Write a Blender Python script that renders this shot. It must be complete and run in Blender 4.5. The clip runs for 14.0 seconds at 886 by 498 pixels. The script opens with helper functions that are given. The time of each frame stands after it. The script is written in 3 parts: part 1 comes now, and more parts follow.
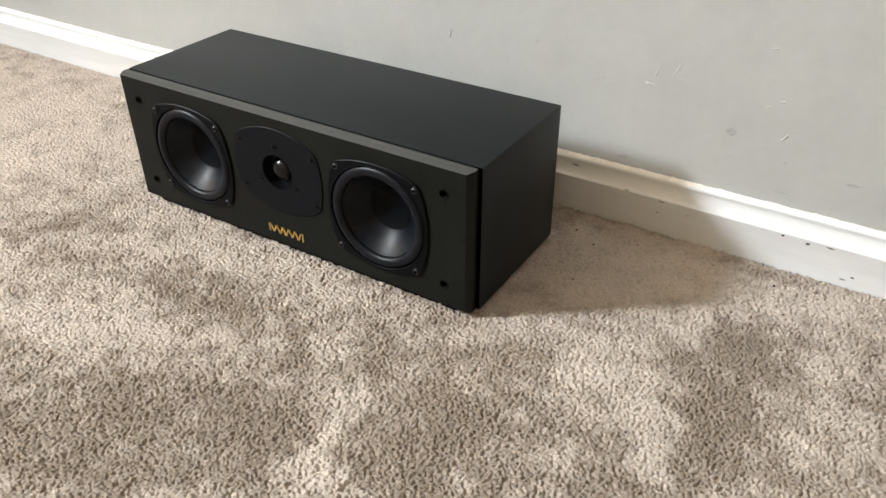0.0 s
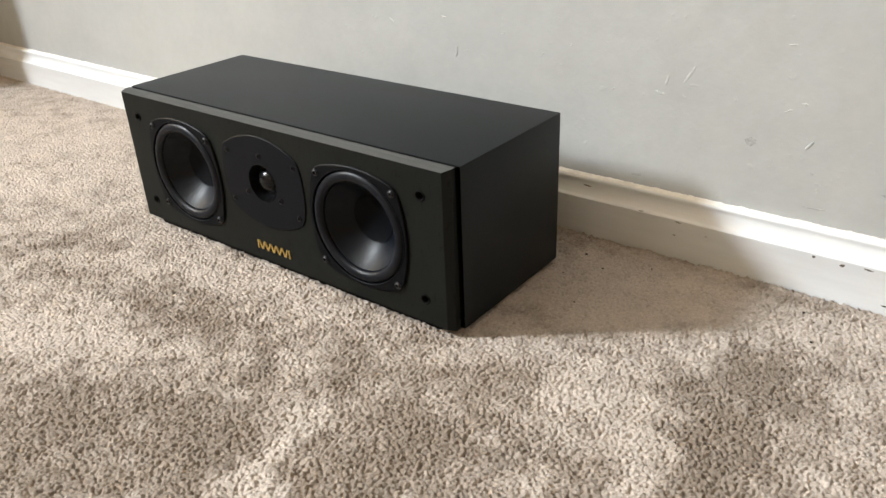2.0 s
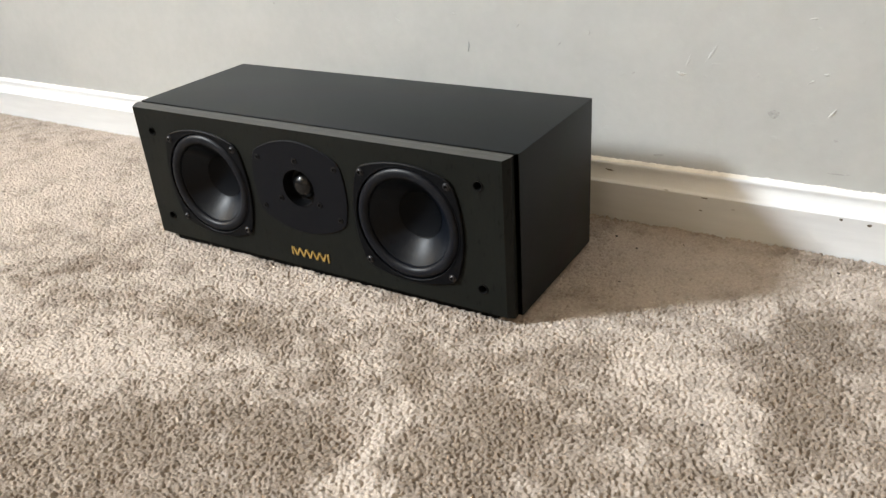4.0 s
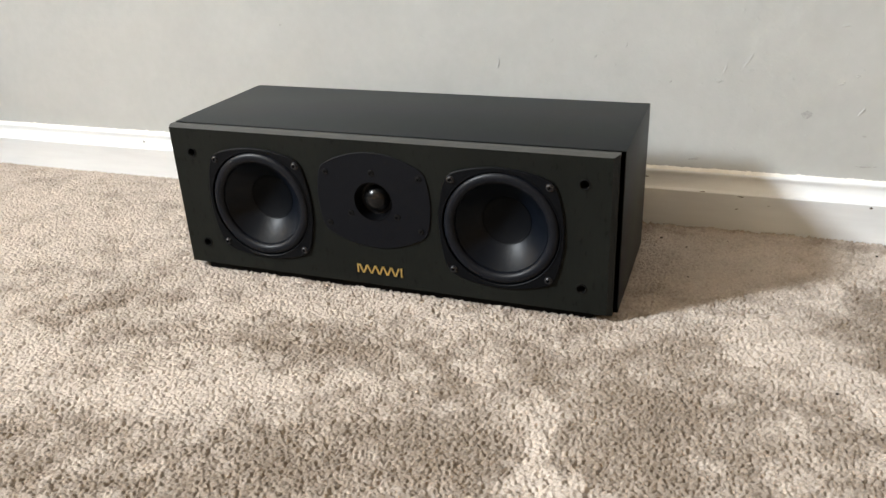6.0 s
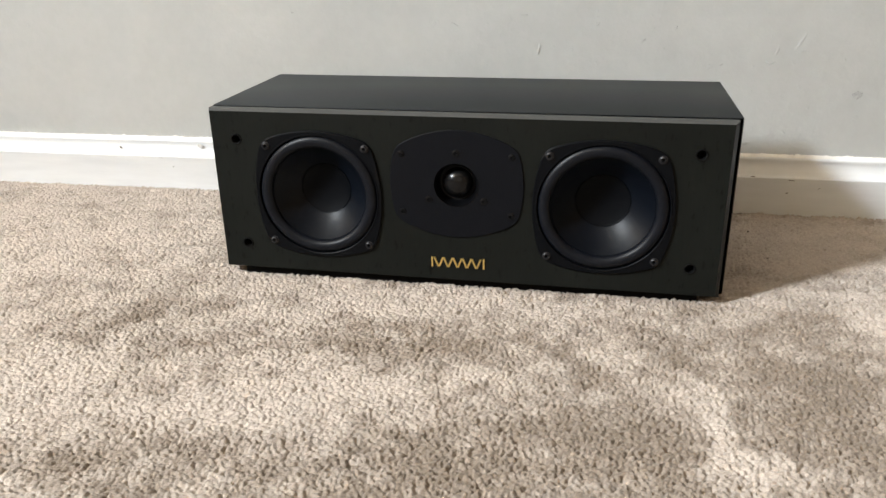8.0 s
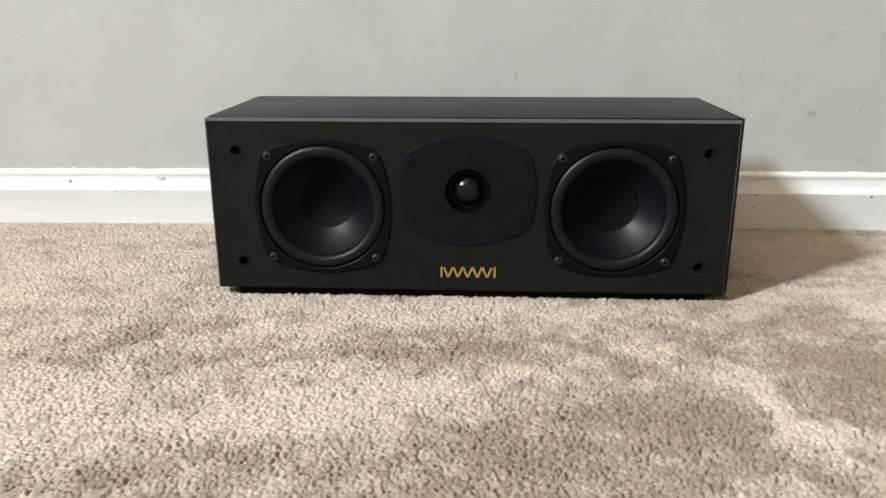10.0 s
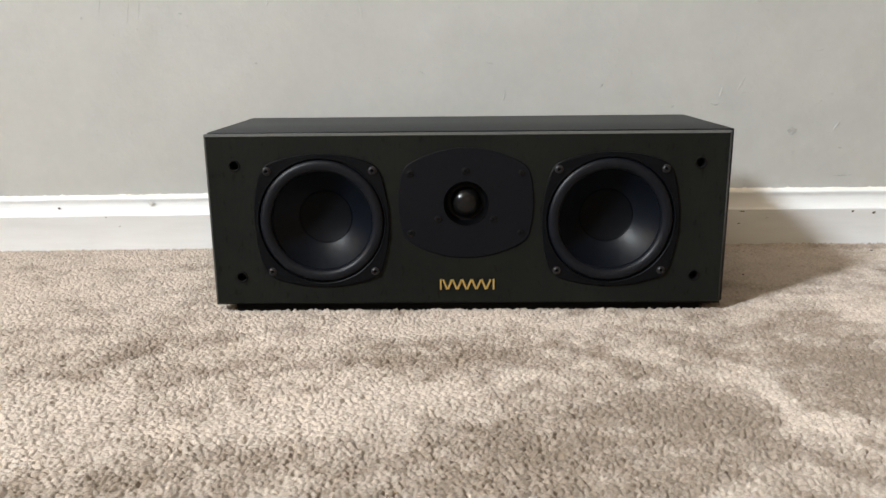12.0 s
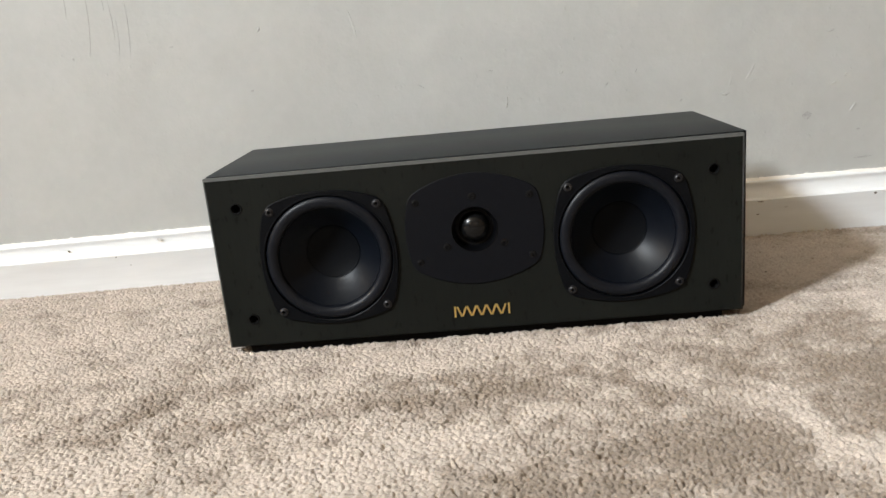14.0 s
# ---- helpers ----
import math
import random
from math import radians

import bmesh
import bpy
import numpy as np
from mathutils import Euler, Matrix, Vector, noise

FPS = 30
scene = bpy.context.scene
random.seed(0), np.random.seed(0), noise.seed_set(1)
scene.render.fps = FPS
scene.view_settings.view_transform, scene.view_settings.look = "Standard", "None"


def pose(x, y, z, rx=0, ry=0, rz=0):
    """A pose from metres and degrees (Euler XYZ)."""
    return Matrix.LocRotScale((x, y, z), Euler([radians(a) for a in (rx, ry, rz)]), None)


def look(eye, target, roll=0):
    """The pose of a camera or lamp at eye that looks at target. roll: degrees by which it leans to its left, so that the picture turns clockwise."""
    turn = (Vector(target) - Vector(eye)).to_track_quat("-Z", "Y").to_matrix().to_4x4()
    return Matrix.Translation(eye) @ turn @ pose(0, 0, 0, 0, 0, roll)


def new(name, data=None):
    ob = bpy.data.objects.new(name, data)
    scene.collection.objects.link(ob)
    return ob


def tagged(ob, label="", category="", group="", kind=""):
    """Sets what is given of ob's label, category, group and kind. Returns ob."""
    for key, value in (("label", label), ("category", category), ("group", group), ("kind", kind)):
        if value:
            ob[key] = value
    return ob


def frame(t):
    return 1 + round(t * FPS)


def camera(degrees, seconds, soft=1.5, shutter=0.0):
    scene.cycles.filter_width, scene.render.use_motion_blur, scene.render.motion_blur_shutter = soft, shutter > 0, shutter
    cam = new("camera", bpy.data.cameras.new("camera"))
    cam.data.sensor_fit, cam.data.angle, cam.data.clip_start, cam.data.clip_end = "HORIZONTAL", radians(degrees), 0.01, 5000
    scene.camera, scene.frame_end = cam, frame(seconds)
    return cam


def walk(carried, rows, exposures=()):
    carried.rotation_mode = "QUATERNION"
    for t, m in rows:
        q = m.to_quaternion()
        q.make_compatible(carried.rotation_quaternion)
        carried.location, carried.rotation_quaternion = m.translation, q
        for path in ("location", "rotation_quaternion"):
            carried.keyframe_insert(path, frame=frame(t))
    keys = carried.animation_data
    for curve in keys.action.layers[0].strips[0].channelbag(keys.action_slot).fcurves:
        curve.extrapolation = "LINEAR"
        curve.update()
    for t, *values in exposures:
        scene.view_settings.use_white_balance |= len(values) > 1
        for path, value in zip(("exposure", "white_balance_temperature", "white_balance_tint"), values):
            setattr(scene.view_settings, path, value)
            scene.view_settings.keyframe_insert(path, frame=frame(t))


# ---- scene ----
# the camera and its walk
cam = camera(58.7, 14.0, soft=1.5)
PATH = [
    (0, (0.55, -0.541, 0.504), (-0.336, 0.865, -0.608), -0.3),
    (0.5, (0.588, -0.527, 0.476), (-0.369, 0.879, -0.576), -0.6),
    (1, (0.608, -0.507, 0.449), (-0.421, 0.874, -0.568), -1.5),
    (1.5, (0.615, -0.485, 0.433), (-0.429, 0.913, -0.545), -1.4),
    (2, (0.614, -0.476, 0.414), (-0.492, 0.906, -0.518), -2.6),
    (2.2, (0.609, -0.466, 0.408), (-0.52, 0.896, -0.523), -4.4),
    (4.3, (0.501, -0.575, 0.409), (-0.433, 0.947, -0.493), -4.6),
    (4.5, (0.481, -0.592, 0.404), (-0.428, 0.956, -0.478), -4.8),
    (5, (0.435, -0.618, 0.406), (-0.405, 0.969, -0.474), -4.3),
    (5.5, (0.389, -0.638, 0.4), (-0.36, 1.009, -0.452), -3.2),
    (6, (0.33, -0.658, 0.386), (-0.333, 1.031, -0.454), -2.7),
    (6.5, (0.27, -0.67, 0.37), (-0.326, 1.046, -0.466), -2.3),
    (7, (0.221, -0.671, 0.353), (-0.314, 1.075, -0.462), -2.4),
    (7.5, (0.167, -0.667, 0.336), (-0.314, 1.107, -0.453), -1.9),
    (8, (0.126, -0.671, 0.32), (-0.251, 1.141, -0.439), -1.1),
    (8.2, (0.108, -0.67, 0.306), (-0.234, 1.16, -0.426), -1.5),
    (10.5, (0.007, -0.701, 0.258), (-0.074, 1.213, -0.319), 0.4),
    (11, (0.0, -0.707, 0.25), (-0.063, 1.214, -0.304), 0.1),
    (11.5, (-0.004, -0.708, 0.241), (-0.038, 1.23, -0.253), -0.7),
    (12, (-0.006, -0.706, 0.236), (-0.049, 1.234, -0.248), -0.6),
    (12.5, (-0.008, -0.703, 0.235), (-0.045, 1.239, -0.243), -0.6),
    (13, (-0.007, -0.701, 0.238), (-0.051, 1.238, -0.248), -0.9),
    (13.5, (-0.004, -0.695, 0.237), (-0.036, 1.238, -0.276), -0.7),
    (14, (0.004, -0.679, 0.274), (-0.092, 1.246, -0.258), -5.4),
]
walk(cam, [(t, look(eye, target, roll)) for t, eye, target, roll in PATH], exposures=((0.0, 0.10), (2.0, 0.18), (4.5, 0.14), (6.0, 0.10), (10.0, -0.01), (11.0, -0.05), (12.0, -0.12), (13.0, -0.12), (14.0, -0.10)))

# ---------------------------------------------------------------- daylight and added warm fill
world = bpy.data.worlds.new("sky")
scene.world = world
world.use_nodes = True
wn = world.node_tree.nodes
sky = wn.new("ShaderNodeTexSky")
sky.sky_type = "NISHITA"
sky.sun_disc = False
sky.sun_elevation = radians(33)
sky.sun_rotation = radians(230)
world.node_tree.links.new(sky.outputs[0], wn["Background"].inputs[0])
wn["Background"].inputs[1].default_value = 0.1


def window_light(name, m, width, height, power, colour):
    """Light that enters by a window's opening: the sky's, or an added warm fill."""
    data = bpy.data.lights.new(name, "AREA")
    data.shape, data.size, data.size_y, data.energy, data.color = "RECTANGLE", width, height, power, colour
    lamp = new(name, data)
    lamp.matrix_world = m
    return lamp


ROOM_W, ROOM_E, ROOM_S, WALL_Y, ROOM_H = -2.45, 2.60, -4.00, 0.274, 2.80
# a high bright window, and two unseen warm fills added: a low one beside it, and one behind the camera
WIN_Y, WIN_Z, WIN_W, WIN_H = -1.98, 2.26, 0.48, 0.62
window_light("window_daylight", look((ROOM_W - 0.04, WIN_Y, WIN_Z), (0, WIN_Y, WIN_Z)), WIN_W, WIN_H, 400, (0.885, 0.95, 1.0))
FILL2_X, FILL2_Z, FILL2_W, FILL2_H = 0.9, 1.45, 1.3, 1.2
window_light("back_warm_fill", look((FILL2_X, ROOM_S - 0.04, FILL2_Z), (FILL2_X, 0, FILL2_Z)), FILL2_W, FILL2_H, 5, (1.0, 0.74, 0.44))
FILL3_Y, FILL3_Z, FILL3_W, FILL3_H = -0.62, 1.30, 0.50, 0.90
window_light("side_warm_fill", look((ROOM_W - 0.04, FILL3_Y, FILL3_Z), (0, FILL3_Y, FILL3_Z)), FILL3_W, FILL3_H, 19, (1.0, 0.78, 0.50))


# ---------------------------------------------------------------- materials
def material(name, colour, rough=0.6, metal=0.0, spec=0.5, mottle=(), bump=(), sheen=0.0, shade_tone=(), specks=(), stretch=(1, 1, 1), fluff=0.0):
    """A node material. mottle: rows of (scale, amount) that vary the colour; bump: rows of (scale, strength, distance); fluff: how far the loose fibres scatter light as if they all stood upright."""
    m = bpy.data.materials.new(name)
    m.use_nodes = True
    nt = m.node_tree
    p = nt.nodes["Principled BSDF"]
    p.inputs["Roughness"].default_value = rough
    p.inputs["Metallic"].default_value = metal
    p.inputs["Specular IOR Level"].default_value = spec
    p.inputs["Sheen Weight"].default_value = sheen
    mp = nt.nodes.new("ShaderNodeMapping")
    mp.inputs["Scale"].default_value = stretch
    nt.links.new(nt.nodes.new("ShaderNodeTexCoord").outputs["Object"], mp.inputs["Vector"])
    at = mp.outputs[0]
    value = None
    for scale, amount in mottle:
        n = nt.nodes.new("ShaderNodeTexNoise")
        n.inputs["Scale"].default_value, n.inputs["Detail"].default_value = scale, 4
        nt.links.new(at, n.inputs["Vector"])
        r = nt.nodes.new("ShaderNodeMapRange")
        r.inputs["From Min"].default_value, r.inputs["From Max"].default_value = 0.3, 0.7
        r.inputs["To Min"].default_value, r.inputs["To Max"].default_value = 1 - amount, 1 + amount
        nt.links.new(n.outputs["Fac"], r.inputs["Value"])
        value = times(nt, value, r.outputs[0])
    p.inputs["Base Color"].default_value = (*colour, 1)
    if value is not None:
        mix = nt.nodes.new("ShaderNodeVectorMath")
        mix.operation = "SCALE"
        mix.inputs[0].default_value = colour
        # mixes lit and shaded pile colours, so the nap's shading is painted in
        if shade_tone:
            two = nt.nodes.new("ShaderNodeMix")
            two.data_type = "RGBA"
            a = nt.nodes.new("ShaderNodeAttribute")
            a.attribute_name = "nap_shade"
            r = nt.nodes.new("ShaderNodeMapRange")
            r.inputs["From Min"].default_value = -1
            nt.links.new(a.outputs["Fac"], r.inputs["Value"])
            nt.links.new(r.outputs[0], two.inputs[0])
            two.inputs[6].default_value, two.inputs[7].default_value = (*shade_tone, 1), (*colour, 1)
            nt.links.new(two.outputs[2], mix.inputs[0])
        nt.links.new(value, mix.inputs["Scale"])
        nt.links.new(mix.outputs[0], p.inputs["Base Color"])
    normal = None
    if fluff:
        up = nt.nodes.new("ShaderNodeMix")
        up.data_type = "VECTOR"
        up.inputs[0].default_value = fluff
        up.inputs[5].default_value = (0, 0, 1)
        nt.links.new(nt.nodes.new("ShaderNodeNewGeometry").outputs["Normal"], up.inputs[4])
        normal = up.outputs[1]
    for scale, strength, distance in bump:
        n = nt.nodes.new("ShaderNodeTexNoise")
        n.inputs["Scale"].default_value, n.inputs["Detail"].default_value = scale, 3
        nt.links.new(at, n.inputs["Vector"])
        b = nt.nodes.new("ShaderNodeBump")
        b.inputs["Strength"].default_value, b.inputs["Distance"].default_value = strength, distance
        nt.links.new(n.outputs["Fac"], b.inputs["Height"])
        if normal is not None:
            nt.links.new(normal, b.inputs["Normal"])
        normal = b.outputs[0]
    if specks:
        n = nt.nodes.new("ShaderNodeTexNoise")
        n.inputs["Scale"].default_value, n.inputs["Detail"].default_value = specks[0], 2
        nt.links.new(at, n.inputs["Vector"])
        r = nt.nodes.new("ShaderNodeMapRange")
        r.inputs["From Min"].default_value, r.inputs["From Max"].default_value = specks[1], specks[1] + 0.08
        nt.links.new(n.outputs["Fac"], r.inputs["Value"])
        b = nt.nodes.new("ShaderNodeBump")
        b.inputs["Strength"].default_value, b.inputs["Distance"].default_value = 0.6, specks[2]
        nt.links.new(r.outputs[0], b.inputs["Height"])
        nt.links.new(normal, b.inputs["Normal"])
        normal = b.outputs[0]
    if normal is not None:
        nt.links.new(normal, p.inputs["Normal"])
    return m


def times(nt, a, b):
    if a is None:
        return b
    n = nt.nodes.new("ShaderNodeMath")
    n.operation = "MULTIPLY"
    nt.links.new(a, n.inputs[0])
    nt.links.new(b, n.inputs[1])
    return n.outputs[0]


def black_ash(name, colour):
    """Dark vinyl veneer with fine upright grain and sparse darker flecks."""
    m = material(name, colour, 0.45, spec=0.12, bump=((900, 0.12, 0.0004),))
    nt = m.node_tree
    p = nt.nodes["Principled BSDF"]
    at = nt.nodes.new("ShaderNodeTexCoord").outputs["Object"]

    def noise_at(stretch, scale, low, high, bottom, top):
        mp = nt.nodes.new("ShaderNodeMapping")
        mp.inputs["Scale"].default_value = stretch
        nt.links.new(at, mp.inputs["Vector"])
        n = nt.nodes.new("ShaderNodeTexNoise")
        n.inputs["Scale"].default_value, n.inputs["Detail"].default_value = scale, 3
        nt.links.new(mp.outputs[0], n.inputs["Vector"])
        r = nt.nodes.new("ShaderNodeMapRange")
        r.inputs["From Min"].default_value, r.inputs["From Max"].default_value = low, high
        r.inputs["To Min"].default_value, r.inputs["To Max"].default_value = bottom, top
        nt.links.new(n.outputs["Fac"], r.inputs["Value"])
        return r.outputs[0]

    grain = noise_at((1, 1, 0.09), 420, 0.3, 0.7, 0.9, 1.1)
    fleck = noise_at((1, 1, 0.42), 210, 0.61, 0.67, 1.0, 0.35)
    cloud = noise_at((1, 1, 0.6), 14, 0.3, 0.7, 0.85, 1.15)
    mix = nt.nodes.new("ShaderNodeVectorMath")
    mix.operation = "SCALE"
    mix.inputs[0].default_value = colour
    nt.links.new(times(nt, times(nt, grain, fleck), cloud), mix.inputs["Scale"])
    nt.links.new(mix.outputs[0], p.inputs["Base Color"])
    return m


WALL_PAINT = material("wall_paint", (0.415, 0.424, 0.413), 0.50, spec=0.35, mottle=((3, 0.03), (14, 0.03), (90, 0.02)),
                      bump=((7, 0.5, 0.008), (32, 0.4, 0.0028), (220, 0.35, 0.0007)), specks=(110, 0.68, 0.0003))
# colours of unseen walls and ceiling, picked to bounce dim, warm fill light
BOUNCE_TAN = material("bounce_tan", (0.21, 0.136, 0.065), 0.7, mottle=((2, 0.03),))
BOUNCE_CEILING = material("bounce_ceiling", (0.42, 0.35, 0.25), 0.8, mottle=((3, 0.02),))
TRIM_PAINT = material("trim_paint", (0.765, 0.785, 0.80), 0.28, spec=0.5, mottle=((9, 0.03), (120, 0.035)),
                      bump=((40, 0.25, 0.002), (420, 0.3, 0.0006)), stretch=(0.12, 1, 1))
CAULK = material("caulk", (0.84, 0.82, 0.78), 0.6, mottle=((120, 0.08),), bump=((300, 0.4, 0.001),))
CHIP = material("chip", (0.10, 0.085, 0.07), 0.8, mottle=((400, 0.4),))
SMUDGE = material("smudge", (0.58, 0.57, 0.55), 0.6, mottle=((300, 0.2),))
SCUFF = material("scuff", (0.34, 0.343, 0.333), 0.7, mottle=((300, 0.25),))
# two yarn colours: the lit nap, and its shade painted in
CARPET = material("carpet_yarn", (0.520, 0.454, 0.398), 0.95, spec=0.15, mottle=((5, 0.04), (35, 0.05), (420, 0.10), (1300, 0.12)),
                  bump=((900, 0.5, 0.0010), (2400, 0.4, 0.0006)), sheen=0.1, shade_tone=(0.220, 0.176, 0.138), fluff=0.3)
CARPET_BACK = material("carpet_backing", (0.30, 0.25, 0.21), 0.95, spec=0.1, mottle=((5, 0.05), (250, 0.25)), bump=((260, 0.8, 0.004),))
BAFFLE = black_ash("baffle_vinyl", (0.0078, 0.0089, 0.0078))
CABINET = material("cabinet_vinyl", (0.0116, 0.0140, 0.0156), 0.46, spec=0.16, mottle=((8, 0.08), (300, 0.12)), bump=((1100, 0.15, 0.0003),))
# the panel's vinyl, lightened to paint in the light its top edge catches
BEVEL_LIT = material("bevel_vinyl_lit", (0.045, 0.045, 0.042), 0.40, spec=0.4, mottle=((60, 0.12),), bump=((900, 0.12, 0.0003),))
GAP = material("gap_black", (0.003, 0.003, 0.003), 0.7, spec=0.1, mottle=((90, 0.2),))
FRAME = material("driver_frame", (0.0020, 0.0025, 0.0036), 0.45, spec=0.10, mottle=((200, 0.1),), bump=((1500, 0.1, 0.0002),))
RUBBER = material("rubber", (0.0048, 0.0058, 0.0088), 0.42, spec=0.19, mottle=((90, 0.15),), bump=((900, 0.08, 0.0002),))
# the blue in the base paints in the sky's reflection
CONE = material("cone_plastic", (0.0018, 0.0031, 0.0060), 0.42, spec=0.19, mottle=((70, 0.1),), bump=((700, 0.06, 0.0002),))
PLATE = material("tweeter_plate", (0.0044, 0.0049, 0.0068), 0.50, spec=0.10, mottle=((250, 0.1),), bump=((1600, 0.12, 0.0002),))
HORN = material("horn_black", (0.0016, 0.0018, 0.0024), 0.42, spec=0.14, mottle=((300, 0.1),))
CAP = material("cap_plastic", (0.0012, 0.0018, 0.0030), 0.5, spec=0.10, mottle=((70, 0.1),))
SCREW = material("screw_black", (0.0015, 0.0015, 0.0018), 0.40, spec=0.2, mottle=((900, 0.2),))
DOME = material("dome_silk", (0.005, 0.005, 0.0052), 0.24, spec=0.3, mottle=((600, 0.1),), bump=((2600, 0.08, 0.0001),))
STEEL = material("black_steel", (0.012, 0.012, 0.014), 0.42, metal=0.2, mottle=((900, 0.2),))
GOLD = material("gold_foil", (0.76, 0.56, 0.20), 0.32, metal=0.85, mottle=((300, 0.1),))
FOOT = material("rubber_foot", (0.01, 0.01, 0.01), 0.8, mottle=((200, 0.2),))
CRUMB = material("crumb", (0.03, 0.024, 0.02), 0.9, mottle=((900, 0.3),))


# ---------------------------------------------------------------- mesh helpers
def part(name, bm, mat, parent=None, label="", at=(0, 0, 0), smooth=True, angle=35):
    """Links a bmesh as one mesh object, under a thing or a part."""
    bmesh.ops.recalc_face_normals(bm, faces=bm.faces)
    data = bpy.data.meshes.new(name)
    bm.to_mesh(data)
    bm.free()
    data.materials.append(mat)
    if smooth:
        data.shade_smooth()
        data.set_sharp_from_angle(angle=radians(angle))
    ob = new(name, data)
    ob.location = at
    if parent is not None:
        ob.parent = parent
        if parent.type == "EMPTY":
            ob.matrix_parent_inverse = Matrix.Translation(parent.location).inverted()
    if label:
        tagged(ob, label)
    return ob


def box(bm, x0, x1, y0, y1, z0, z1, bevel=0.0, segments=2):
    made = bmesh.ops.create_cube(bm, size=1.0, matrix=Matrix.LocRotScale(((x0 + x1) / 2, (y0 + y1) / 2, (z0 + z1) / 2), None, (x1 - x0, y1 - y0, z1 - z0)))
    if bevel:
        edges = {e for v in made["verts"] for e in v.link_edges}
        bmesh.ops.bevel(bm, geom=list(edges), offset=bevel, segments=segments, affect="EDGES", profile=0.5)
    return bm


def boxed(*args, **more):
    return box(bmesh.new(), *args, **more)


def lathe(profile, sides=64, bm=None):
    """A turned form about the y axis: rows of (radius, y). A radius of 0 closes it."""
    bm = bm or bmesh.new()
    rings = []
    for r, y in profile:
        if r <= 1e-6:
            rings.append([bm.verts.new((0, y, 0))])
        else:
            rings.append([bm.verts.new((r * math.cos(2 * math.pi * k / sides), y, r * math.sin(2 * math.pi * k / sides))) for k in range(sides)])
    for a, b in zip(rings, rings[1:]):
        for k in range(sides):
            j = (k + 1) % sides
            if len(a) == 1 and len(b) > 1:
                bm.faces.new((a[0], b[k], b[j]))
            elif len(b) == 1 and len(a) > 1:
                bm.faces.new((a[k], a[j], b[0]))
            elif len(a) > 1:
                bm.faces.new((a[k], a[j], b[j], b[k]))
    return bm


def circle(cx, cz, r, sides=64):
    return [(cx + r * math.cos(2 * math.pi * k / sides), cz + r * math.sin(2 * math.pi * k / sides)) for k in range(sides)]


def pillow_outline(cx, cz, ax, az, mx, mz, steps=18, round_=1):
    """Four bowed sides through the corners (ax, az) and the side middles mx, mz."""
    pts = []
    for s in range(4):
        for k in range(steps):
            u = -1 + 2 * (k + 0.5) / steps
            b = 1 - u * u
            if s == 0:
                q = (ax + (mx - ax) * b, u * az)
            elif s == 1:
                q = (-u * ax, az + (mz - az) * b)
            elif s == 2:
                q = (-ax - (mx - ax) * b, -u * az)
            else:
                q = (u * ax, -az - (mz - az) * b)
            pts.append(q)
    for _ in range(round_):
        n = len(pts)
        pts = [tuple(0.25 * pts[i - 1][c] + 0.5 * pts[i][c] + 0.25 * pts[(i + 1) % n][c] for c in (0, 1)) for i in range(n)]
    return [(cx + x, cz + z) for x, z in pts]


def plate(outline, holes, y_front, y_back, chamfer=0.0, hole_depth=None):
    """A flat plate in the x-z plane with real holes through its front, whose edge falls back by a small chamfer."""
    bm = bmesh.new()

    def ring(points, y):
        return [bm.verts.new((x, y, z)) for x, z in points]

    def edges_of(loop):
        return [bm.edges.get((a, b)) or bm.edges.new((a, b)) for a, b in zip(loop, loop[1:] + loop[:1])]

    def skirt(a, b):
        for i in range(len(a)):
            j = (i + 1) % len(a)
            bm.faces.new((a[i], a[j], b[j], b[i]))

    mx = sum(p[0] for p in outline) / len(outline)
    mz = sum(p[1] for p in outline) / len(outline)
    rx = max(p[0] for p in outline) - mx
    rz = max(p[1] for p in outline) - mz
    inner = [(mx + (x - mx) * (1 - chamfer / rx), mz + (z - mz) * (1 - chamfer / rz)) for x, z in outline]
    top = ring(inner, y_front)
    edges = edges_of(top)
    bores = []
    for points in holes:
        loop = ring(points, y_front)
        edges += edges_of(loop)
        bores.append((points, loop))
    bmesh.ops.triangle_fill(bm, edges=edges, use_beauty=True)
    side = ring(outline, y_front + max(chamfer, 0.0002))
    back = ring(outline, y_back)
    skirt(top, side)
    skirt(side, back)
    for points, loop in bores:
        skirt(loop, ring(points, hole_depth if hole_depth is not None else y_back))
    return bm


# ---------------------------------------------------------------- the room
DROP_X, DROP_Z = (-3.0, -0.62, -0.12, 0.45, 3.0), (-0.0050, -0.0050, -0.0011, 0.0, 0.0)


def view_drop(x):
    """Drop of the floor and baseboard towards the west, shaped to fit the camera's view."""
    return np.interp(x, DROP_X, DROP_Z)


def wall(name, *args, mat=BOUNCE_TAN):
    return tagged(part(name, boxed(*args), mat, smooth=False), kind="structure")


wall_north = wall("wall_north", ROOM_W - 0.12, ROOM_E + 0.12, WALL_Y, WALL_Y + 0.12, -0.02, ROOM_H, mat=WALL_PAINT)
tagged(wall_north, "pale grey painted plaster wall with dents and scuffs", "wall")
tagged(wall("wall_east", ROOM_E, ROOM_E + 0.12, ROOM_S - 0.12, WALL_Y, -0.02, ROOM_H), "unseen plain wall, tan for warm bounce light", "wall")


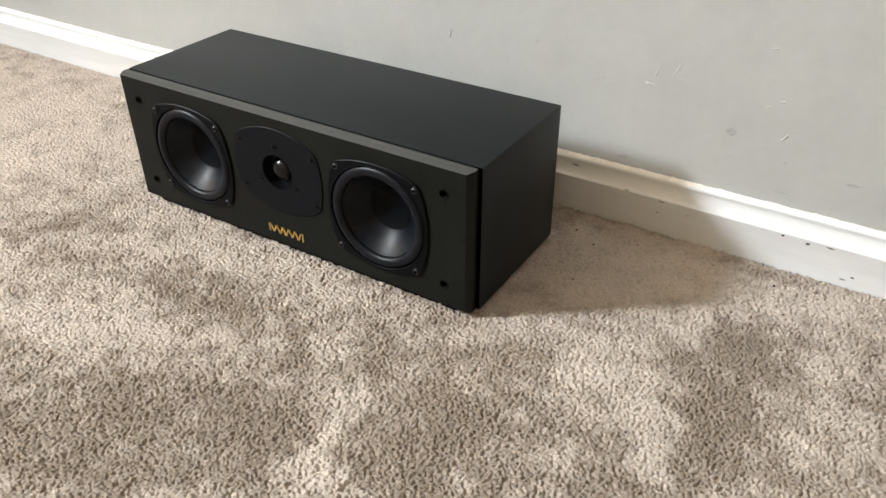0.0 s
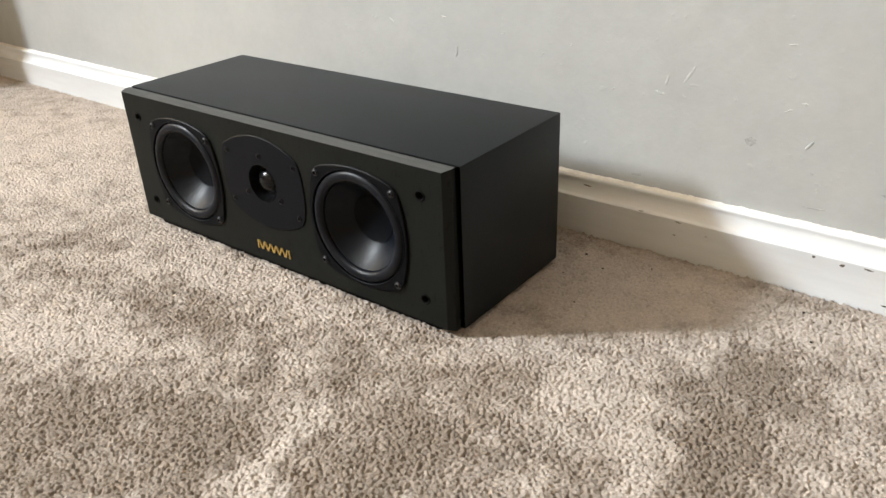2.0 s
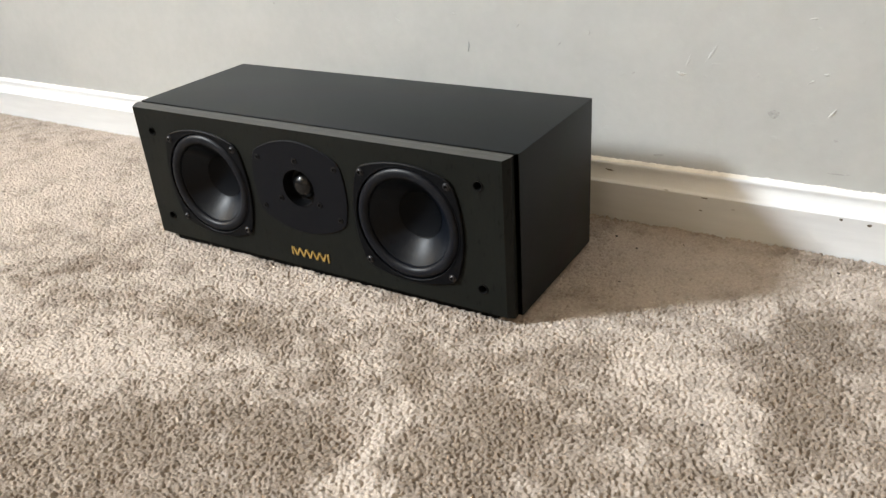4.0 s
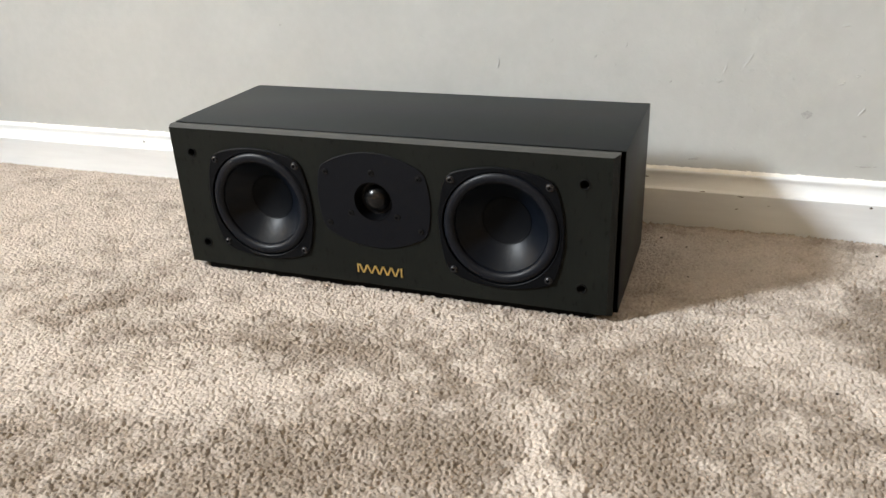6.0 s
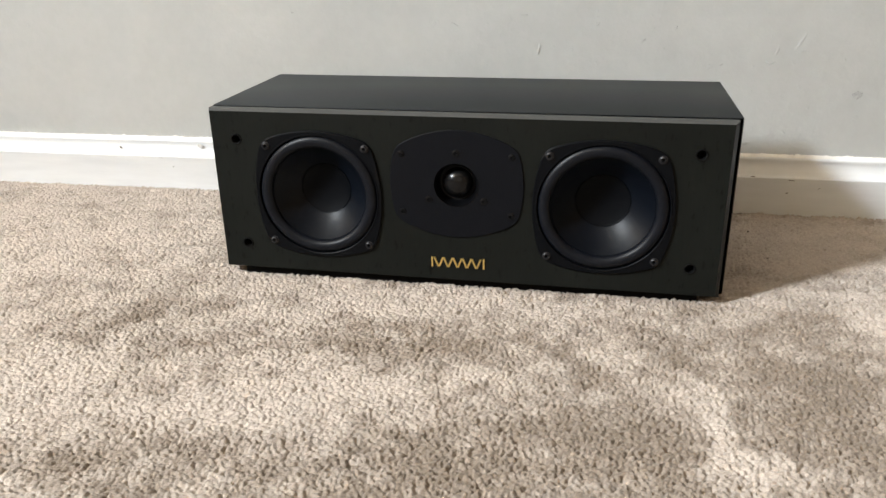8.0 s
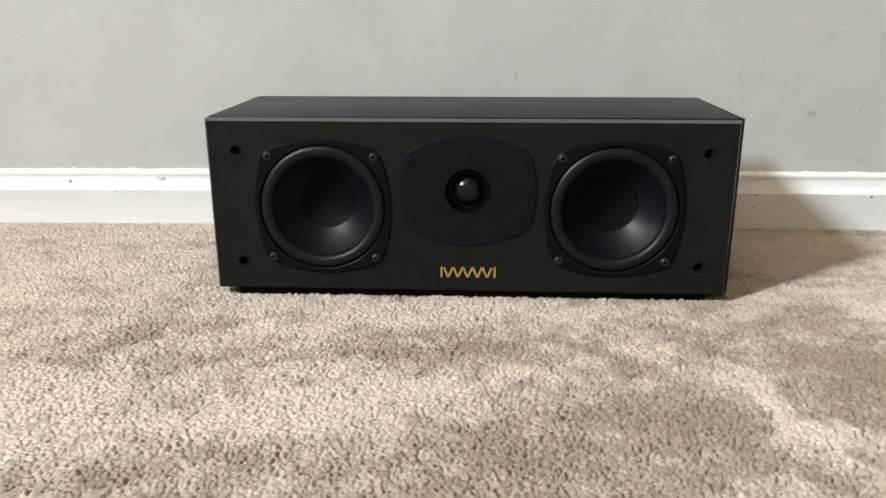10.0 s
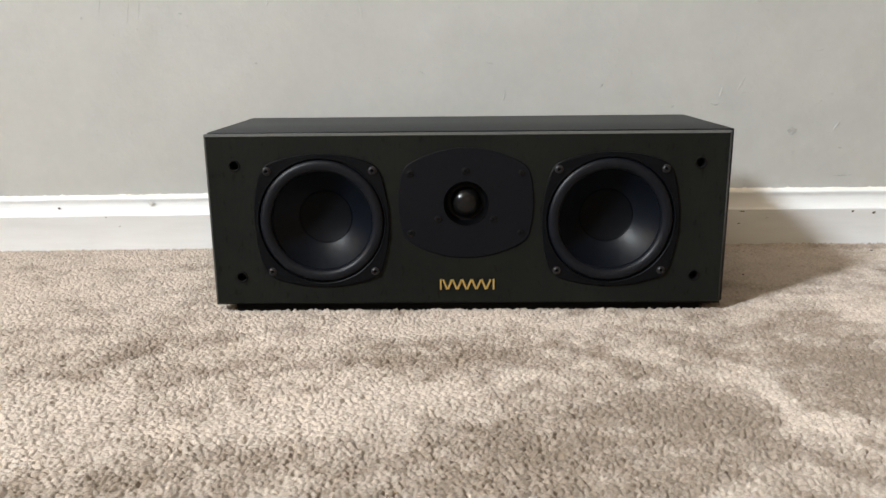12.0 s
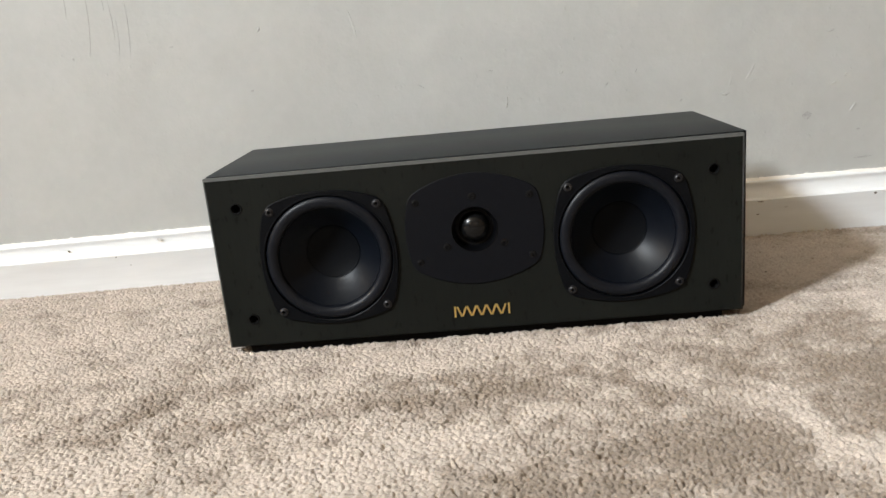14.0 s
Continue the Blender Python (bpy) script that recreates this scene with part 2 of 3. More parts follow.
def wall_with_windows(name, along, at, thick, lo, hi, openings):
    """A wall with openings through it (centre, sill, width, height, in order along it), of butted pieces in one mesh."""
    bm = bmesh.new()
    pieces, start = [], lo
    for centre, sill, width, height in openings:
        a, b = centre - width / 2, centre + width / 2
        pieces += [(start, a, -0.02, ROOM_H), (a, b, -0.02, sill), (a, b, sill + height, ROOM_H)]
        start = b
    for p, q, z0, z1 in pieces + [(start, hi, -0.02, ROOM_H)]:
        if along == "y":
            box(bm, at - thick, at, p, q, z0, z1)
        else:
            box(bm, p, q, at - thick, at, z0, z1)
    return tagged(part(name, bm, BOUNCE_TAN, smooth=False), "unseen wall with window openings, tan for warm bounce light", "wall", kind="structure")


# the second west opening and the south one only hold the added fills
wall_with_windows("wall_west", "y", ROOM_W, 0.12, ROOM_S - 0.12, WALL_Y, ((WIN_Y, WIN_Z - WIN_H / 2, WIN_W, WIN_H), (FILL3_Y, FILL3_Z - FILL3_H / 2, FILL3_W, FILL3_H)))
wall_with_windows("wall_south", "x", ROOM_S, 0.12, ROOM_W, ROOM_E, ((FILL2_X, FILL2_Z - FILL2_H / 2, FILL2_W, FILL2_H),))
# unseen blocker, added to cast the shade at the north wall's far left
tagged(wall("shade_wall", -1.34, -1.22, -0.02, WALL_Y, -0.02, ROOM_H), "unseen short wall added to shade the far left", "wall")
tagged(wall("ceiling", ROOM_W - 0.12, ROOM_E + 0.12, ROOM_S - 0.12, WALL_Y + 0.12, ROOM_H, ROOM_H + 0.1, mat=BOUNCE_CEILING), "unseen plain ceiling, dull tan for warm bounce light", "ceiling")
def floor_slab(top, bottom):
    bm = bmesh.new()
    rows = []
    for x in (ROOM_W - 0.12, *DROP_X[1:-1], ROOM_E + 0.12):
        z = top + float(view_drop(x))
        rows.append([bm.verts.new(p) for p in ((x, ROOM_S - 0.12, bottom), (x, WALL_Y + 0.12, bottom), (x, WALL_Y + 0.12, z), (x, ROOM_S - 0.12, z))])
    for a, b in zip(rows, rows[1:]):
        for k in range(4):
            bm.faces.new((a[k], b[k], b[(k + 1) % 4], a[(k + 1) % 4]))
    bm.faces.new(rows[0])
    bm.faces.new(rows[-1])
    return bm


tagged(part("floor", floor_slab(-0.0046, -0.12), CARPET_BACK, smooth=False), "beige cut-pile fitted carpet", "floor", kind="structure")


def baseboard_bm(x0, x1):
    """A moulded baseboard: flat face, small ledge, cove and top bead, with slightly wavy painted edges."""
    profile = [(0.2600, -0.02), (0.2600, 0.0418), (0.2595, 0.0428), (0.2595, 0.0436), (0.2602, 0.0444), (0.2614, 0.0447), (0.2640, 0.0453), (0.2646, 0.0458), (0.2658, 0.0474), (0.2673, 0.0503),
               (0.2683, 0.0540), (0.2687, 0.0574), (0.2683, 0.0600), (0.2674, 0.0618), (0.2668, 0.0630), (0.2668, 0.0642), (0.2674, 0.0653), (0.2686, 0.0659), (0.2745, 0.0662)]
    bm = bmesh.new()
    n = 520
    rows = []
    for i in range(n + 1):
        x = x0 + (x1 - x0) * i / n
        w = 0.0004 * noise.noise((x * 7, 0, 0))
        rows.append([bm.verts.new((x, y + w + 0.0002 * noise.noise((x * 40, z * 60, 3)), z + float(view_drop(x)) + 0.6 * w + (0.0003 * noise.noise((x * 90, 7, z * 30)) if z > 0.06 else 0))) for y, z in profile])
    for a, b in zip(rows, rows[1:]):
        for k in range(len(profile) - 1):
            bm.faces.new((a[k], b[k], b[k + 1], a[k + 1]))
    return bm


baseboard = tagged(part("baseboard", baseboard_bm(-1.22, ROOM_E), TRIM_PAINT, angle=40),
                   "white gloss moulded baseboard with chips and scuffs", "baseboard", kind="structure")


def caulk_bm(x0, x1):
    """A ragged bead of paint and caulk where the baseboard meets the wall."""
    bm = bmesh.new()
    n = 1100
    rows = []
    for i in range(n + 1):
        x = x0 + (x1 - x0) * i / n
        up = 0.0004 + 0.0008 * noise.noise((x * 40, 1, 0)) + 0.0018 * max(0, noise.noise((x * 130, 2, 0))) + 0.0007 * noise.noise((x * 400, 4, 0))
        out = 0.0013 + 0.0006 * noise.noise((x * 90, 3, 0))
        z = float(view_drop(x))
        rows.append([bm.verts.new(p) for p in ((x, WALL_Y - 0.0060, z + 0.0652), (x, WALL_Y - 0.0052, z + 0.0662), (x, WALL_Y - 0.0024, z + 0.0668 + 0.2 * up), (x, WALL_Y - out, z + 0.0676 + 0.6 * up), (x, WALL_Y + 0.001, z + 0.0680 + 1.5 * up))])
    for a, b in zip(rows, rows[1:]):
        for k in range(4):
            bm.faces.new((a[k], b[k], b[k + 1], a[k + 1]))
    return bm


part("caulk_line", caulk_bm(-1.22, 1.0), CAULK, baseboard, "ragged white caulk line")


def window_frame(name, m, width, height):
    bm = bmesh.new()
    t = 0.045
    for x0, x1, z0, z1 in ((-width / 2, width / 2, height / 2 - t, height / 2), (-width / 2, width / 2, -height / 2, -height / 2 + t),
                           (-width / 2, -width / 2 + t, -height / 2 + t, height / 2 - t), (width / 2 - t, width / 2, -height / 2 + t, height / 2 - t)):
        box(bm, x0, x1, -0.10, -0.06, z0, z1, bevel=0.003)
    ob = part(name, bm, TRIM_PAINT)
    ob.matrix_world = m
    return tagged(ob, "white painted window frame", "window", kind="structure")


window_frame("window_1", pose(ROOM_W, WIN_Y, WIN_Z, 0, 0, -90), WIN_W, WIN_H)
# frames for the two added fill openings
window_frame("fill_window_2", pose(FILL2_X, ROOM_S, FILL2_Z, 0, 0, 0), FILL2_W, FILL2_H)
window_frame("fill_window_3", pose(ROOM_W, FILL3_Y, FILL3_Z, 0, 0, -90), FILL3_W, FILL3_H)


# ---------------------------------------------------------------- marks on wall and baseboard
def mark_bm(length, width, height, lean, seed, sides=12):
    """A small uneven raised or sunken flake on an upright face: long axis turned by lean degrees from level."""
    rng = random.Random(seed)
    bm = bmesh.new()
    c, s = math.cos(radians(lean)), math.sin(radians(lean))
    rings = []
    for f, h in ((1.0, -0.05), (0.8, 0.7), (0.4, 1.0)):
        ring = []
        for k in range(sides):
            a = 2 * math.pi * k / sides
            r = f * (1 + 0.35 * (rng.random() - 0.5))
            u, v = length / 2 * r * math.cos(a), width / 2 * r * math.sin(a) * abs(math.sin(a)) ** 0.6
            v += 0.18 * length * (u / (length / 2)) ** 2 * (0.6 if width > 0.3 * length else 0.15)
            ring.append(bm.verts.new((u * c - v * s, -height * h, u * s + v * c)))
        rings.append(ring)
    tip = bm.verts.new((0, -height, 0))
    for a, b in zip(rings, rings[1:]):
        for k in range(sides):
            j = (k + 1) % sides
            bm.faces.new((a[k], a[j], b[j], b[k]))
    for k in range(sides):
        bm.faces.new((rings[-1][k], rings[-1][(k + 1) % sides], tip))
    return bm


# x, z, length, width (mm), lean
DENTS = ((0.031, 0.223, 8, 2, 0), (0.049, 0.185, 14, 3, 84), (0.305, 0.172, 11, 4, -8), (0.455, 0.144, 13, 3, 55), (0.432, 0.174, 7, 2, 30),
         (0.426, 0.234, 9, 2, 10), (0.346, 0.291, 12, 3, 20), (0.202, 0.209, 6, 2, 70), (-0.051, 0.212, 8, 2, -30), (0.445, 0.182, 6, 3, 0),
         (0.115, 0.213, 6, 2, 40), (-0.235, 0.295, 8, 3, 60))
for i, (x, z, length, width, lean) in enumerate(DENTS):
    part("dent", mark_bm(length / 1000, 0.95 * width / 1000, 0.0006, lean, i), WALL_PAINT, wall_north, at=(x, WALL_Y, z))
# x, z, length (mm), lean, width (mm): hairline cracks in the paint
CRACKS = ((-0.434, 0.318, 71, 84, 1.3), (-0.458, 0.342, 30, 88, 1.2), (-0.406, 0.322, 55, 91, 1.1), (-0.388, 0.312, 71, 87, 0.7), (-0.402, 0.3, 49, 85, 0.6), (-0.413, 0.338, 13, 90, 0.8))
for i, (x, z, length, lean, width) in enumerate(CRACKS):
    part("crack", mark_bm(length / 1000, width / 1000, 0.00025, lean, 40 + i, sides=20), SCUFF, wall_north, "hairline crack in the paint", at=(x, WALL_Y, z))
for i, (x, z, length, lean) in enumerate(((-0.124, 0.29, 36, 102), (0.335, 0.195, 24, 60), (0.312, 0.186, 14, 75))):
    part("scratch", mark_bm(length / 1000, 0.0030, 0.0003, lean, 50 + i), WALL_PAINT, wall_north, at=(x, WALL_Y, z))
SCUFFS = ((0.402, 0.138, 12, 9, 0), (0.462, 0.117, 4, 3, 0), (0.288, 0.079, 16, 3, 10), (-0.461, 0.280, 5, 3, 70), (0.167, 0.195, 7, 2, 50),
          (-0.253, 0.225, 4, 3, 0), (0.254, 0.169, 5, 2, 40), (-0.341, 0.284, 5, 2, 0), (0.53, 0.11, 18, 3, 4), (0.47, 0.083, 22, 2, 3))
for i, (x, z, length, width, lean) in enumerate(SCUFFS):
    part("scuff", mark_bm(length / 1000, width / 1000, 0.00025, lean, 60 + i), SCUFF, wall_north, "faint grey scuff", at=(x, WALL_Y, z))
CHIPS = ((0.302, 0.0435, 9, 2.6, -4), (0.480, 0.0405, 4, 3, 0), (0.506, 0.0385, 6, 4, 20), (0.528, 0.0405, 12, 2, -6), (0.557, 0.013, 8, 3.5, -8),
         (0.575, 0.020, 9, 4, -6), (0.344, 0.0415, 10, 1.6, -5), (0.341, 0.026, 5, 1.6, 0), (-0.453, 0.0422, 4.5, 2, -10), (-0.436, 0.030, 3, 2, 0), (-0.672, 0.038, 4, 3, 0), (-0.620, 0.036, 4, 3, 10), (-0.352, 0.0424, 12, 1, 0), (-0.428, 0.0418, 3, 1.4, 0), (0.262, 0.0420, 11, 1.6, 0), (0.268, 0.022, 7, 2.4, 4),
         (0.205, 0.032, 6, 1.2, 0), (0.60, 0.034, 14, 3, -4), (0.62, 0.012, 10, 3, 0), (0.375, 0.033, 8, 1.2, 10), (0.548, 0.008, 9, 2, 0))
for i, (x, z, length, width, lean) in enumerate(CHIPS):
    part("chip", mark_bm(length / 1000, width / 1000, 0.0003, lean, 80 + i), CHIP, baseboard, "dark chip in the paint", at=(x, 0.2603, z + view_drop(x)))
for i, (x, z, length, width) in enumerate(((-0.514, 0.053, 4, 3), (0.233, 0.0565, 11, 1.6), (-0.396, 0.058, 8, 5))):
    part("chip", mark_bm(length / 1000, width / 1000, 0.0006, -6, 120 + i), CHIP if i < 2 else SMUDGE, baseboard, "dark chip in the paint", at=(x, 0.2662, z + view_drop(x)))


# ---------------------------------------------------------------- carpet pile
# swept places in the pile, their light and shade painted into the colour: centre, half sizes, turn, strength (up: swept
# flat and closed, lighter, down: stood open, darker)
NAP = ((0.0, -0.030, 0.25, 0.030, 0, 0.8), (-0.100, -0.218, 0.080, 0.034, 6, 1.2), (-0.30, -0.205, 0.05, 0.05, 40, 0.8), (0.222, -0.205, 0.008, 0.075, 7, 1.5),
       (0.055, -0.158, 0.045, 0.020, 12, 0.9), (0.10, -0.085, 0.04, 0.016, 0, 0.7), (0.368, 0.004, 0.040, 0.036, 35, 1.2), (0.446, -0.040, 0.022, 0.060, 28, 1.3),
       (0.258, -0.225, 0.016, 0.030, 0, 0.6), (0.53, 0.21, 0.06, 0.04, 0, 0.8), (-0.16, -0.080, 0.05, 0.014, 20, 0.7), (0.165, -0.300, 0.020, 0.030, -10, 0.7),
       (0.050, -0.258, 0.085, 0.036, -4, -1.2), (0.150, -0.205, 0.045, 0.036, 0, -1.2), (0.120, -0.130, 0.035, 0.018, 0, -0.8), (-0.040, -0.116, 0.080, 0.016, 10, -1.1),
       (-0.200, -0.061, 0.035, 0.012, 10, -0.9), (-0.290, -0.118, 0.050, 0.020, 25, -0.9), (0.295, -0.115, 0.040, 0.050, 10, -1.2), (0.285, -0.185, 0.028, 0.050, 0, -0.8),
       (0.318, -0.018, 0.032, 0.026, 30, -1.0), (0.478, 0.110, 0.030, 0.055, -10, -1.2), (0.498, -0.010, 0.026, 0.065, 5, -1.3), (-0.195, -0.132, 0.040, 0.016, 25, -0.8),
       # the last two paint in light: on the dim left, and in the box's shadow
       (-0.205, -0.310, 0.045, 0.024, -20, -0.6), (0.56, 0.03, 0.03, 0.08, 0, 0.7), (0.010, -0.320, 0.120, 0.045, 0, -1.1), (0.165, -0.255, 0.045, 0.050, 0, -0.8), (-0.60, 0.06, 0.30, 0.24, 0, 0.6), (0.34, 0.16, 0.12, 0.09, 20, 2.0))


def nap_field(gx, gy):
    """How the pile is swept, and its light and shade painted, at each place, from -1 to 1."""
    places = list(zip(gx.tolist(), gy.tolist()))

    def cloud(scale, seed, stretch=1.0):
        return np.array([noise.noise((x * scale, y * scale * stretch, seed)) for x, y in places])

    # the slope in gx paints in light: lighter to the west, darker to the east
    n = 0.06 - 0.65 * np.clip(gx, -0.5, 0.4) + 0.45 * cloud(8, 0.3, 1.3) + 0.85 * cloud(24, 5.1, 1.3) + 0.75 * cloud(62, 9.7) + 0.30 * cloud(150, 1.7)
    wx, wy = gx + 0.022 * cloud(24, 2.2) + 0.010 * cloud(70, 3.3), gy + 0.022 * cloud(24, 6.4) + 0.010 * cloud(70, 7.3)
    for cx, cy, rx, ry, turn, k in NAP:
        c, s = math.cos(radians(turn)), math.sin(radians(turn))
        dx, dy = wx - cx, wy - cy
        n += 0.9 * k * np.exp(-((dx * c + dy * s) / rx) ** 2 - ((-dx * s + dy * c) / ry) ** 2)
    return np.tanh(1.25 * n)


def carpet_pile():
    """Close-packed cut yarn ends that merge into one fluffy sheet, with pits where a tuft stands low, leaning with the
    nap, whose light and shade is painted into the tint.
    """
    rng = np.random.default_rng(5)
    x0, x1, y0, y1 = -1.218, 0.68, -0.42, 0.2597
    pitch, step, base = 0.0027, 0.0008, -0.0034

    def bare(x, y):
        return ((x > -0.21) & (x < 0.21) & (y > 0.014) & (y < 0.16)) | (y < -0.43 + 0.62 * np.maximum(0, x - 0.05)) | (y < np.minimum(-0.60 - x, -0.10))

    # the tufts
    tx, ty = np.meshgrid(np.arange(x0, x1, pitch), np.arange(y0, y1, pitch * 0.9))
    tx = tx + pitch * 0.5 * (np.arange(len(tx)) % 2)[:, None]
    tx = (tx + rng.uniform(-0.46, 0.46, tx.shape) * pitch).ravel()
    ty = (ty + rng.uniform(-0.46, 0.46, ty.shape) * pitch).ravel()
    grown = ~bare(tx, ty)
    tx, ty = tx[grown], ty[grown]
    n = len(tx)
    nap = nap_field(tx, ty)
    tip = 0.0002 + rng.normal(0, 0.00050, n) + 0.0003 * nap - 0.0024 * (rng.random(n) < 0.13)
    wide = rng.uniform(0.0012, 0.0018, n) * (1 + 0.08 * nap)
    long = rng.uniform(1.0, 1.5, n)
    spin = rng.uniform(0, np.pi, n)
    cx, cy = tx + 0.0010 * nap, ty + 0.0010 * nap
    # the nap's light and shade, painted into the yarn colour
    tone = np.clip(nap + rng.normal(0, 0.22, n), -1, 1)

    # the sheet over them
    nx, ny = int((x1 - x0) / step) + 1, int((y1 - y0) / step) + 1
    high = np.full(nx * ny, base)
    tint = np.zeros(nx * ny)
    ix, iy = np.rint((cx - x0) / step).astype(int), np.rint((cy - y0) / step).astype(int)
    stamps = []
    for dx in range(-3, 4):
        for dy in range(-3, 4):
            jx, jy = ix + dx, iy + dy
            inside = (jx >= 0) & (jx < nx) & (jy >= 0) & (jy < ny)
            u, v = x0 + jx * step - cx, y0 + jy * step - cy
            p, q = (u * np.cos(spin) + v * np.sin(spin)) / long, (v * np.cos(spin) - u * np.sin(spin)) * long ** 0.5
            z = tip - 0.0013 * (p * p + q * q) / wide ** 2
            at = (jy * nx + jx)[inside]
            np.maximum.at(high, at, z[inside])
            stamps.append((at, z[inside], tone[inside]))
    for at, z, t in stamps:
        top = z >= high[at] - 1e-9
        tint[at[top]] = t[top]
    gx, gy = np.meshgrid(x0 + step * np.arange(nx), y0 + step * np.arange(ny))
    keep = ~bare(gx, gy)
    quads = keep[:-1, :-1] & keep[1:, :-1] & keep[:-1, 1:] & keep[1:, 1:]
    r, c = np.nonzero(quads)
    corner = r * nx + c
    faces = np.stack((corner, corner + 1, corner + nx + 1, corner + nx), 1)
    used, faces = np.unique(faces, return_inverse=True)
    faces = faces.reshape(-1, 4).astype(np.int32)
    verts = np.stack((gx.ravel()[used], gy.ravel()[used], high[used]), 1)
    verts[:, :2] += rng.normal(0, 0.00012, (len(verts), 2))
    verts[:, 1] = np.minimum(verts[:, 1], 0.2597)
    verts[:, 2] += view_drop(verts[:, 0]) + rng.normal(0, 0.00008, len(verts))
    data = bpy.data.meshes.new("carpet_pile")
    data.vertices.add(len(verts))
    data.vertices.foreach_set("co", verts.astype(np.float32).ravel())
    data.loops.add(faces.size)
    data.loops.foreach_set("vertex_index", faces.ravel())
    data.polygons.add(len(faces))
    data.polygons.foreach_set("loop_start", np.arange(0, faces.size, 4, dtype=np.int32))
    data.update(calc_edges=True)
    data.shade_smooth()
    data.attributes.new("nap_shade", "FLOAT", "POINT").data.foreach_set("value", tint[used].astype(np.float32))
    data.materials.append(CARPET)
    return tagged(new("carpet_pile", data), "beige cut-pile carpet tufts with nap light and shade painted in patches", "carpet", kind="stuff")


carpet_pile()


# ---------------------------------------------------------------- the loudspeaker
SPEAKER_Y = 0.09
loudspeaker = tagged(new("loudspeaker"), "black centre-channel loudspeaker box standing on beige carpet", "loudspeaker")
loudspeaker.location = (0, SPEAKER_Y, 0)

BX, BZ0, BZ1, BEV = 0.2385, 0.0042, 0.1658, 0.0042
WOOFERS = ((-0.1325, 0.0865), (0.1310, 0.0865))
TWEETER = (-0.0003, 0.1025)
SOCKETS = ((-0.21, 0.1383), (0.21, 0.1383), (-0.21, 0.0338), (0.21, 0.0338))


def open_box(x0, x1, y0, y1, z0, z1, bevel):
    """A box with an open front, and a rim that turns inward."""
    bm = boxed(x0, x1, y0, y1, z0, z1, bevel=bevel)
    gone = [f for f in bm.faces if f.normal.y < -0.99 and f.calc_area() > 0.01]
    bmesh.ops.delete(bm, geom=gone, context="FACES")
    return bm


def rim(x0, x1, y0, y1, z0, z1, wide):
    bm = bmesh.new()
    for a, b, c, d in ((x0, x1, z0, z0 + wide), (x0, x1, z1 - wide, z1), (x0, x0 + wide, z0 + wide, z1 - wide), (x1 - wide, x1, z0 + wide, z1 - wide)):
        box(bm, a, b, y0, y1, c, d)
    return bm


part("cabinet", open_box(-0.2378, 0.2428, 0.0162, 0.1830, 0.0040, 0.1668, 0.0007), CABINET, loudspeaker, "black satin vinyl cabinet")
# near-black stands in for the shade in the groove
part("cabinet_core", rim(-0.2325, 0.2345, 0.0125, 0.0300, 0.0080, 0.1620, 0.006), GAP, loudspeaker, "core behind the front panel, near-black for the gap's shade", smooth=False)

front = [(-BX + BEV, BZ0 + BEV), (BX - BEV, BZ0 + BEV), (BX - BEV, BZ1 - 0.0012), (-BX + BEV, BZ1 - 0.0012)]
holes = [circle(x, z, 0.0585) for x, z in WOOFERS] + [circle(*TWEETER, 0.030, 48)] + [circle(x, z, 0.0040, 24) for x, z in SOCKETS]
part("baffle", plate(front, holes, 0.0, 0.0100, hole_depth=0.012), BAFFLE, loudspeaker, "dark brown-black vinyl front panel with grain flecks", angle=25)


def bevel_frame(sides):
    """The sloping border of the front panel and its short edge, for the sides named: 0 below, 1 right, 2 above, 3 left."""
    bm = bmesh.new()
    outer = [(-BX, BZ0), (BX, BZ0), (BX, BZ1), (-BX, BZ1)]
    rings = [[bm.verts.new((x, 0.0001, z)) for x, z in front], [bm.verts.new((x, 0.0085, z)) for x, z in outer], [bm.verts.new((x, 0.0145, z)) for x, z in outer],
             [bm.verts.new((x * 0.97, 0.0145, 0.085 + (z - 0.085) * 0.93)) for x, z in outer]]
    for a, b in zip(rings, rings[1:]):
        for k in sides:
            j = (k + 1) % 4
            bm.faces.new((a[k], a[j], b[j], b[k]))
    bmesh.ops.delete(bm, geom=[v for v in bm.verts if not v.link_faces], context="VERTS")
    return bm


part("baffle_bevel", bevel_frame((2,)), BEVEL_LIT, loudspeaker, "bevelled top edge of the front panel, light painted in", smooth=False)
for k in (1, 3):
    part("baffle_bevel", bevel_frame((k,)), BAFFLE, loudspeaker, "bevelled side edge of the front panel", smooth=False)
# the bevel that faces down, its shade painted in near-black
part("lower_edge", bevel_frame((0,)), GAP, loudspeaker, "lower edge of the front panel, shade painted in black", smooth=False)

part("plinth", boxed(-0.2195, 0.2200, 0.0080, 0.1700, -0.0062, 0.0060, bevel=0.0006), GAP, loudspeaker, "black plinth set back under the box")


def screw_bm(r, proud):
    """A pan-head screw with a socket in its crown."""
    bm = lathe(((r * 1.25, 0.0002), (r * 1.22, -0.0004), (r, -0.0006), (r * 0.97, -proud * 0.7), (r * 0.75, -proud), (r * 0.52, -proud * 1.02), (r * 0.46, -proud * 0.6), (r * 0.44, 0.0010), (0, 0.0011)), 20)
    return bm


